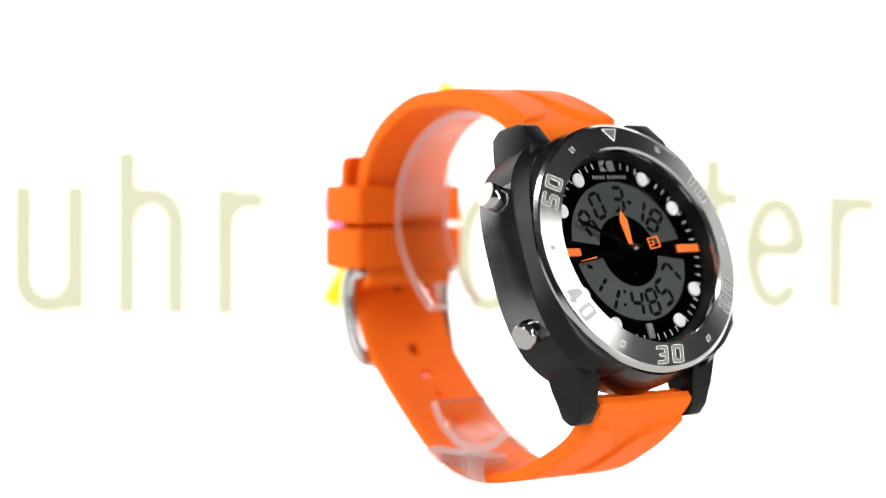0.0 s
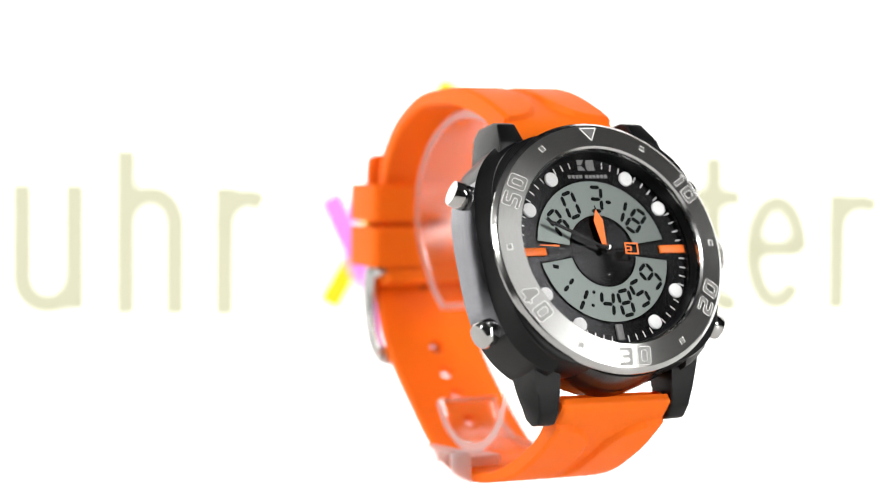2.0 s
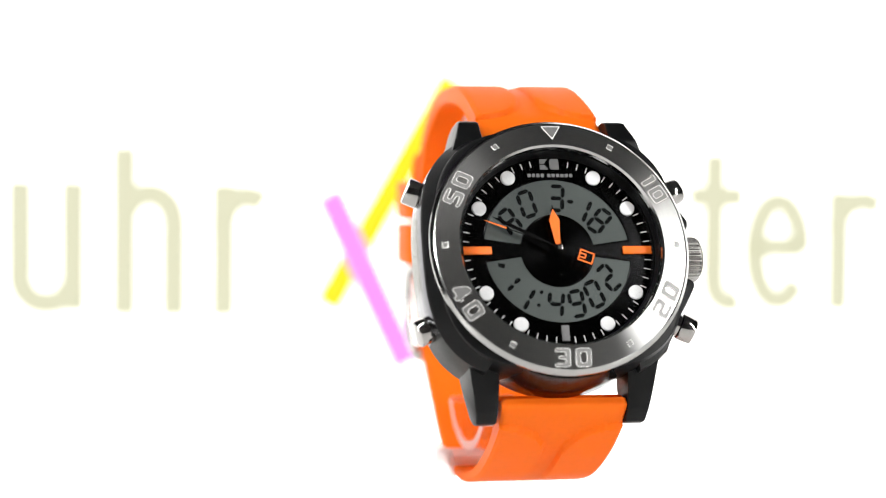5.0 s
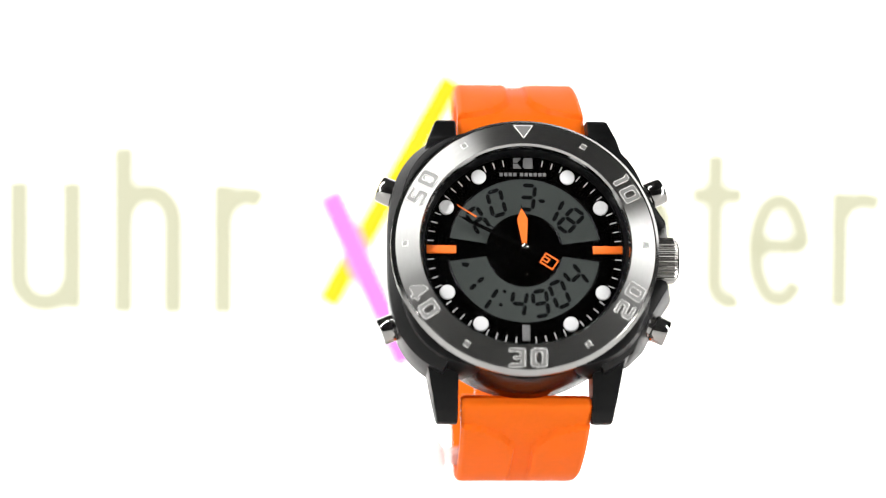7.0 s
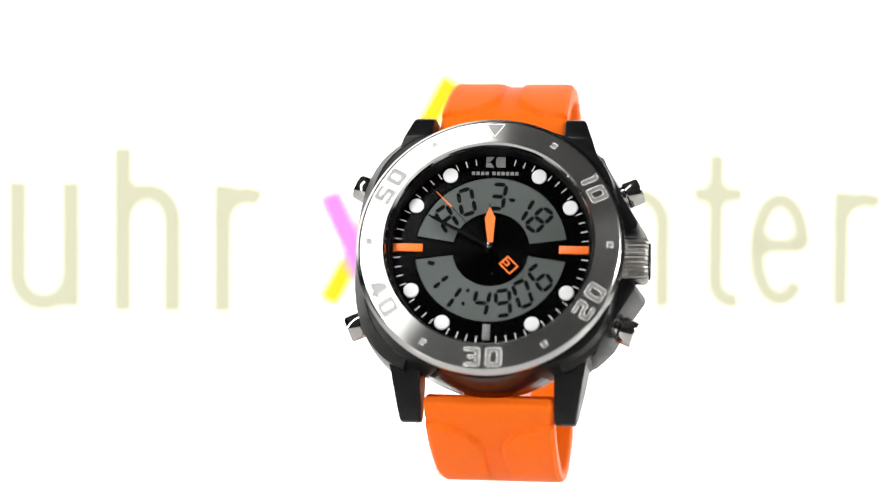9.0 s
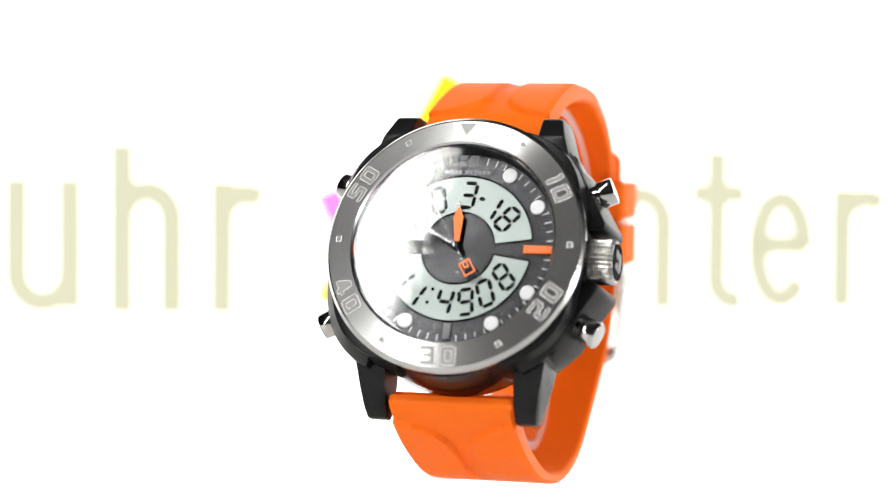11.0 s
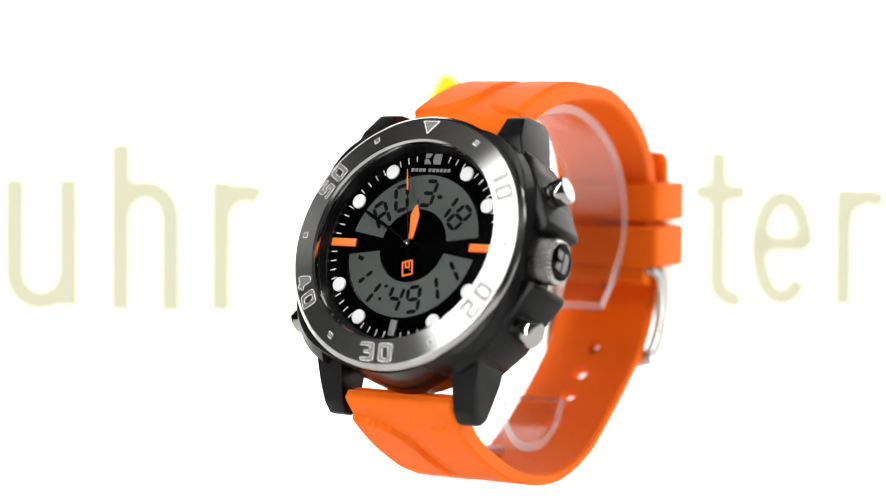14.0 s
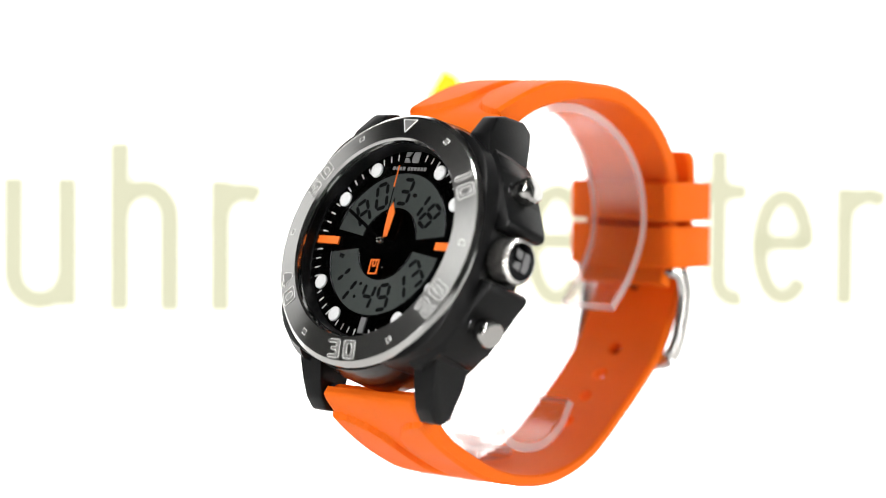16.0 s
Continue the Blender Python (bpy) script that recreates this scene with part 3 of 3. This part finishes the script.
def figure(bm, body, m, height=3.2, line=0.065):
    """Square engraved figures centred at m; raised outlines and flush fill carry painted glint and shade."""
    k, gap = height / 6, 1.5
    wide = {"1": 1.9}
    total = sum(wide.get(c, 4) for c in body) + gap * (len(body) - 1)
    x = -total / 2
    for c in body:
        off = x - (0.8 if c == "1" else 0)
        rims = []
        for loop in FIGURES[c]:
            n = len(loop)
            pts = []
            for q in range(n):
                a, b, d = Vector(loop[q - 1]), Vector(loop[q]), Vector(loop[(q + 1) % n])
                cut = 0.85 if n == 4 or abs((b - a).cross(d - b)) > 3.9 else 0.3
                cut = min(cut, 0.45 * (a - b).length, 0.45 * (d - b).length)
                p0, p1 = b + (a - b).normalized() * cut, b + (d - b).normalized() * cut
                pts += [p0, (p0 + p1 + 2 * b) / 4 , p1]
            line3 = [m @ Vector(((p.x + off) * k * 1.27, (p.y - 3) * k, 0.02)) for p in pts]
            rims.append([bm.verts.new(p) for p in line3])
            tube(bm, line3 + [line3[0]], line, 6)
        floor_faces = []
        if len(rims) == 1:
            floor_faces.append(bm.faces.new(rims[0]))
        else:
            a, b = rims
            for q in range(len(a)):
                w = (q + 1) % len(a)
                floor_faces.append(bm.faces.new((a[q], a[w], b[w], b[q])))
        for f in floor_faces:
            f.material_index = 1
        x += wide.get(c, 4) + gap
    return bm


SLOPE = 0.23


def bezel_z(r):
    return 3.55 - (r - 20.0) * SLOPE


def on_bezel(clock, r, flip=False):
    """A place on the bezel's slope: local y points outwards, or inwards with flip."""
    return (Matrix.Rotation(-radians(clock), 4, "Z") @ Matrix.Translation((0, r, bezel_z(r))) @ Matrix.Rotation(-math.atan(SLOPE), 4, "X")
            @ Matrix.Rotation(math.pi if flip else 0, 4, "Z"))


def build_bezel():
    bm = bmesh.new()
    lathe(bm, [(18.0, 1.0), (18.0, 2.9), (18.12, 3.5), (18.45, bezel_z(18.45)), (22.55, bezel_z(22.55)), (22.8, bezel_z(22.8) - 0.1), (23.35, 2.2),
               (23.4, 1.8), (22.4, 1.2), (20.0, 1.0)], 192, closed=True)
    bm.normal_update()
    for f in bm.faces:
        r = f.calc_center_median().to_2d().length
        f.material_index = 1 if (r > 22.5 or r < 18.4) else 0
    bezel = face_part("bezel", bm, [BEZEL, EDGE], None, "brushed steel bezel ring with engraved figures", 8)
    for body, clock, flip in (("10", 60, False), ("20", 120, True), ("30", 180, True), ("40", 240, True), ("50", 300, False)):
        bm = figure(bmesh.new(), body, on_bezel(clock, 20.55, flip))
        face_part("engraved_figure", bm, [ENGRAVED_GLINT, RECESS_SHADE], bezel, "engraved figure outline with painted glint")
    for clock in (30, 90, 150, 210, 270, 330):
        bm = bmesh.new()
        spot = on_bezel(clock, 20.9)
        ring = [spot @ Vector((x, y, 0.0)) for x, y in box_pts(0.95, 0.95)]
        tube(bm, ring + [ring[0]], 0.1, 6)
        f = bm.faces.new([bm.verts.new(spot @ Vector((x, y, 0.03))) for x, y in box_pts(0.9, 0.9)])
        f.material_index = 1
        face_part("pip", bm, [ENGRAVED_GLINT, RECESS_SHADE], bezel)
    bm = bmesh.new()
    tri = [Vector((-1.65, 1.25)), Vector((1.65, 1.25)), Vector((0, -1.35))]
    m0 = on_bezel(0, 20.9)
    for a, b in ((0, 1), (1, 2), (2, 0)):
        tube(bm, [m0 @ Vector((*tri[a], 0.0)), m0 @ Vector((*tri[b], 0.0))], 0.11, 8)
    f = bm.faces.new([bm.verts.new(m0 @ Vector((*q, 0.02))) for q in tri])
    f.material_index = 1
    face_part("triangle", bm, [ENGRAVED_GLINT, RECESS_SHADE], bezel, "engraved triangle outline")
    bm = bmesh.new()
    prism(bm, [(17.97 * math.cos(2 * math.pi * k / 128), 17.97 * math.sin(2 * math.pi * k / 128)) for k in range(128)], 2.5, 3.4)
    glass = face_part("crystal", bm, CRYSTAL, None, "flat clear mineral crystal")
    glass.visible_shadow = False
    bm = bmesh.new()
    lathe(bm, [(17.4, 0.0), (17.85, 2.45), (17.98, 2.45), (17.98, -0.2)], 128, closed=True)
    face_part("inner_ring", bm, BLACK, None, "black inner flange")


# ---- dial and display ----
SEG_W = 0.70
SEGS = {"a": [(-1, 2), (1, 2)], "b": [(1, 2), (1, 0)], "c": [(1, 0), (1, -2)], "d": [(-1, -2), (1, -2)],
        "e": [(-1, 0), (-1, -2)], "f": [(-1, 2), (-1, 0)], "g": [(-1, 0), (1, 0)]}
DIGITS = {"0": "abcdef", "1": "bc", "2": "abged", "3": "abgcd", "4": "fgbc", "5": "afgcd", "6": "afgedc", "7": "abc", "8": "abcdefg", "9": "abfgcd",
          "A": "abcefg", "-": "g"}
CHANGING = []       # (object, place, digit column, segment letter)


def segment(bm, letter, w, h):
    (x0, y0), (x1, y1) = SEGS[letter]
    a, b = Vector((x0 * w / 2, y0 * h / 4)), Vector((x1 * w / 2, y1 * h / 4))
    d = (b - a).normalized()
    s = Vector((-d.y, d.x)) * SEG_W / 2
    a, b = a + d * 0.12, b - d * 0.12
    k = d * SEG_W / 2
    prism(bm, [tuple(p) for p in (a, a + k - s, b - k - s, b, b - k + s, a + k + s)], 0, 0.05)


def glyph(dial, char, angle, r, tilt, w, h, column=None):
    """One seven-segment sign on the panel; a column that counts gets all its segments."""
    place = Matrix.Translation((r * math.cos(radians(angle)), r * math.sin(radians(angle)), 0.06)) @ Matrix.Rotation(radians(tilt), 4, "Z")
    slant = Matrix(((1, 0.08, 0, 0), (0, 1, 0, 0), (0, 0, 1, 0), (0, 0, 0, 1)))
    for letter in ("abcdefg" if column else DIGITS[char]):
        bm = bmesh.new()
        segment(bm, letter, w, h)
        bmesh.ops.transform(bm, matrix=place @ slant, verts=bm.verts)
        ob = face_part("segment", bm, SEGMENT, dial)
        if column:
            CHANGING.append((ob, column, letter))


def build_dial():
    bm = bmesh.new()
    lathe(bm, [(0.02, -1.0), (18.0, -1.0), (18.0, 0.0), (17.6, 0.02), (0.02, 0.02)], 128)
    for f in bm.faces:
        f.smooth = False
    dial = face_part("dial", bm, DIAL, None, "black dial with two grey display windows")
    for a0, a1, lab in ((8.5, 170.5, "upper"), (189, 351, "lower")):
        bm = bmesh.new()
        prism(bm, sector_pts(6.7, 13.2, a0, a1), -0.2, 0.06)
        face_part("display", bm, LCD, dial, "grey liquid crystal display window")
        bm = bmesh.new()
        edge = sector_pts(6.55, 13.35, a0 - 0.6, a1 + 0.6)
        loop = [Vector((x, y, 0.12)) for x, y in edge]
        tube(bm, loop + [loop[0]], 0.16, 6)
        face_part("window_rim", bm, DIAL, dial)
    for char, angle, r in (("A", 146, 9.7), ("0", 118.5, 9.9), ("3", 86, 9.8), ("-", 70.5, 9.7), ("1", 57, 9.2), ("8", 34, 9.9)):
        w, h = (1.5, 2.6) if char == "-" else (2.35, 4.5)
        glyph(dial, char, angle, r, 0.66 * (angle - 90), w, h)
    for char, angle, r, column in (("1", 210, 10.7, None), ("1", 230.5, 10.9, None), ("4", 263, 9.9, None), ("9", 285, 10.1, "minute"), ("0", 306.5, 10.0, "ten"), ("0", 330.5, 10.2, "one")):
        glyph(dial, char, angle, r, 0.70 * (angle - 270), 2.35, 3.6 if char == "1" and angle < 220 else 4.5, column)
    for x, y in ((-3.6, -7.6), (-4.3, -10.0)):
        bm = bmesh.new()
        prism(bm, [(x + 0.33 * math.cos(k), y + 0.33 * math.sin(k)) for k in [2 * math.pi * i / 12 for i in range(12)]], 0.06, 0.11)
        face_part("colon_dot", bm, SEGMENT, dial)
    bm = bmesh.new()
    prism(bm, [(-10.9, -2.2), (-9.6, -2.5), (-9.9, -3.2), (-10.9, -2.9)], 0.06, 0.1)
    face_part("display_mark", bm, SEGMENT, dial)
    # hour dots
    for hour in (1, 2, 4, 5, 7, 8, 10, 11):
        a = radians(90 - 30 * hour)
        bm = bmesh.new()
        lathe(bm, [(0.02, 0), (1.32, 0), (1.32, 0.3), (1.18, 0.42), (0.02, 0.46)], 32, m=Matrix.Translation((15.6 * math.cos(a), 15.6 * math.sin(a), 0.0)))
        face_part("hour_dot", bm, WHITE_LUME, dial, "pale round hour marker")
    # minute ticks
    for minute in range(60):
        if minute % 5 == 0 or minute in (59, 1):
            continue
        a = radians(90 - 6 * minute)
        bm = bmesh.new()
        prism(bm, box_pts(1.15, 0.17), 0.0, 0.07, m=Matrix.Rotation(a, 4, "Z") @ Matrix.Translation((16.45, 0, 0)))
        face_part("minute_tick", bm, WHITE_LUME, dial)
    for sx in (-1, 1):
        bm = bmesh.new()
        prism(bm, box_pts(5.2, 1.45), 0, 0.55, bevel=0.12, m=Matrix.Translation((sx * 14.5, 0, 0)))
        face_part("hour_baton", bm, ORANGE_PAINT, dial, "orange hour baton")
        # Thin orange strip standing on the flange beyond each baton.
        bm = bmesh.new()
        prism(bm, box_pts(0.25, 1.5), 0.5, 2.4, m=Matrix.Translation((sx * 17.75, 0, 0)) @ Matrix.Rotation(sx * 0.2, 4, "Y"))
        face_part("flange_strip", bm, ORANGE_PAINT, dial)
    bm = bmesh.new()
    prism(bm, box_pts(1.35, 2.9), 0, 0.5, bevel=0.1, m=Matrix.Translation((0, -15.2, 0)))
    face_part("hour_baton", bm, GREY_PAINT, dial, "grey hour baton")
    # emblem and brand line as plain shapes
    for pts in ([(-1.7, 16.3), (-0.9, 16.3), (-0.2, 17.2), (-1.7, 17.2)], [(-1.7, 15.2), (-0.2, 15.2), (-0.9, 16.1), (-1.7, 16.1)], [(0.05, 15.6), (0.35, 15.2), (1.75, 15.2), (1.75, 17.2), (0.35, 17.2), (0.05, 16.8)]):
        bm = bmesh.new()
        prism(bm, pts, 0.02, 0.12)
        face_part("emblem", bm, GREY_PAINT, dial, "grey emblem shape")
    marks = [(-4.1 + 0.8 * k, -3.5 + 0.8 * k) for k in range(4)] + [(-0.5 + 0.8 * k, 0.1 + 0.8 * k) for k in range(6)]
    for x0, x1 in marks:
        bm = bmesh.new()
        prism(bm, [(x0, 13.75), (x1, 13.75), (x1, 14.4), (x0, 14.4)], 0.02, 0.07)
        face_part("brand_bar", bm, GREY_PAINT, dial, "plain grey bar of print")
    # seconds' lower pinhole
    bm = bmesh.new()
    lathe(bm, [(0.02, 0), (0.09, 0), (0.09, 0.08), (0.02, 0.09)], 10, m=Matrix.Translation((0.4, -4.4, 0)))
    face_part("pinhole", bm, WHITE_LUME, dial)


def at_clock(angle):
    return FACE @ Matrix.Rotation(-radians(angle), 4, "Z")


def build_hands():
    bm = bmesh.new()
    prism(bm, [(-0.45, 0.9), (0.45, 0.9), (0.95, 5.4), (0.0, 7.5), (-0.95, 5.4)], 0.95, 1.2, bevel=0.06, segs=1)
    hour = face_part("hour_hand", bm, ORANGE_PAINT, None, "orange kite-shaped hour hand")
    bm = bmesh.new()
    prism(bm, [(-0.1, 7.2), (0.1, 7.2), (0.05, 8.2), (-0.05, 8.2)], 0.95, 1.15)
    prism(bm, [(-0.4, -0.3), (0.4, -0.3), (0.4, 1.0), (-0.4, 1.0)], 0.96, 1.15)
    face_part("hand_tip", bm, DARK_HAND, hour)
    bm = bmesh.new()
    prism(bm, [(-0.22, 0.3), (0.22, 0.3), (0.3, 5.0), (0.3, 11.2), (0.0, 13.0), (-0.3, 11.2), (-0.3, 5.0)], 1.4, 1.62, bevel=0.06, segs=1)
    minute = face_part("minute_hand", bm, DARK_HAND, None, "narrow polished black minute hand")
    bm = bmesh.new()
    prism(bm, [(-0.09, -3.6), (0.09, -3.6), (0.06, 10.2), (-0.06, 10.2)], 1.85, 1.97)
    second = face_part("second_hand", bm, DARK_HAND, None, "thin second hand with orange tip and open counterweight")
    bm = bmesh.new()
    prism(bm, [(-0.14, 10.0), (0.14, 10.0), (0.05, 14.0), (-0.05, 14.0)], 1.84, 2.0)
    face_part("tip", bm, ORANGE_PAINT, second, "orange tip")
    bm = bmesh.new()
    for x, y, w, h in ((-0.95, -4.9, 0.26, 2.7), (0.95, -4.9, 0.26, 2.7), (0, -3.65, 2.1, 0.26), (0, -6.15, 2.1, 0.26), (0, -4.75, 0.9, 0.26), (-0.35, -4.25, 0.22, 0.9), (0.35, -4.25, 0.22, 0.9)):
        prism(bm, box_pts(w, h), 1.84, 2.0, m=Matrix.Translation((x, y, 0)))
    face_part("counterweight", bm, ORANGE_PAINT, second, "open orange counterweight")
    bm = bmesh.new()
    lathe(bm, [(0.02, 0.0), (0.75, 0.0), (0.75, 1.9), (0.55, 2.3), (0.3, 2.4), (0.28, 2.75), (0.02, 2.8)], 32)
    face_part("pivot_cap", bm, CHROME, None, "small steel hand pivot")
    return hour, minute, second


build_strap()
build_case()
build_bezel()
build_dial()
HOUR, MINUTE, SECOND = build_hands()


# ---- what moves ----
def motions():
    turn = [(t, 39.75 - 5.2926 * t + 0.00315 * t * t) for t in range(0, 17, 2)]
    rows = [(t, pose(0, 0, 0, 0, 0, a)) for t, a in turn]
    walk(watch, rows)
    walk(stand, rows)
    walk(HOUR, [(0, at_clock(356.6)), (16, at_clock(356.73))])
    walk(MINUTE, [(0, at_clock(296.2)), (16, at_clock(297.8))])
    # the second hand steps once a second
    steps = [(0, at_clock(261))]
    for k in range(16):
        t = k + TICK
        steps += [(t - 0.07, at_clock(261 + 6 * k)), (t + 0.03, at_clock(267 + 6 * k))]
    steps = [r for r in steps if r[0] < 15.95] + [(16, steps[-1][1])]
    walk(SECOND, steps)
    # segments switched off are keyed down out of sight under the opaque display
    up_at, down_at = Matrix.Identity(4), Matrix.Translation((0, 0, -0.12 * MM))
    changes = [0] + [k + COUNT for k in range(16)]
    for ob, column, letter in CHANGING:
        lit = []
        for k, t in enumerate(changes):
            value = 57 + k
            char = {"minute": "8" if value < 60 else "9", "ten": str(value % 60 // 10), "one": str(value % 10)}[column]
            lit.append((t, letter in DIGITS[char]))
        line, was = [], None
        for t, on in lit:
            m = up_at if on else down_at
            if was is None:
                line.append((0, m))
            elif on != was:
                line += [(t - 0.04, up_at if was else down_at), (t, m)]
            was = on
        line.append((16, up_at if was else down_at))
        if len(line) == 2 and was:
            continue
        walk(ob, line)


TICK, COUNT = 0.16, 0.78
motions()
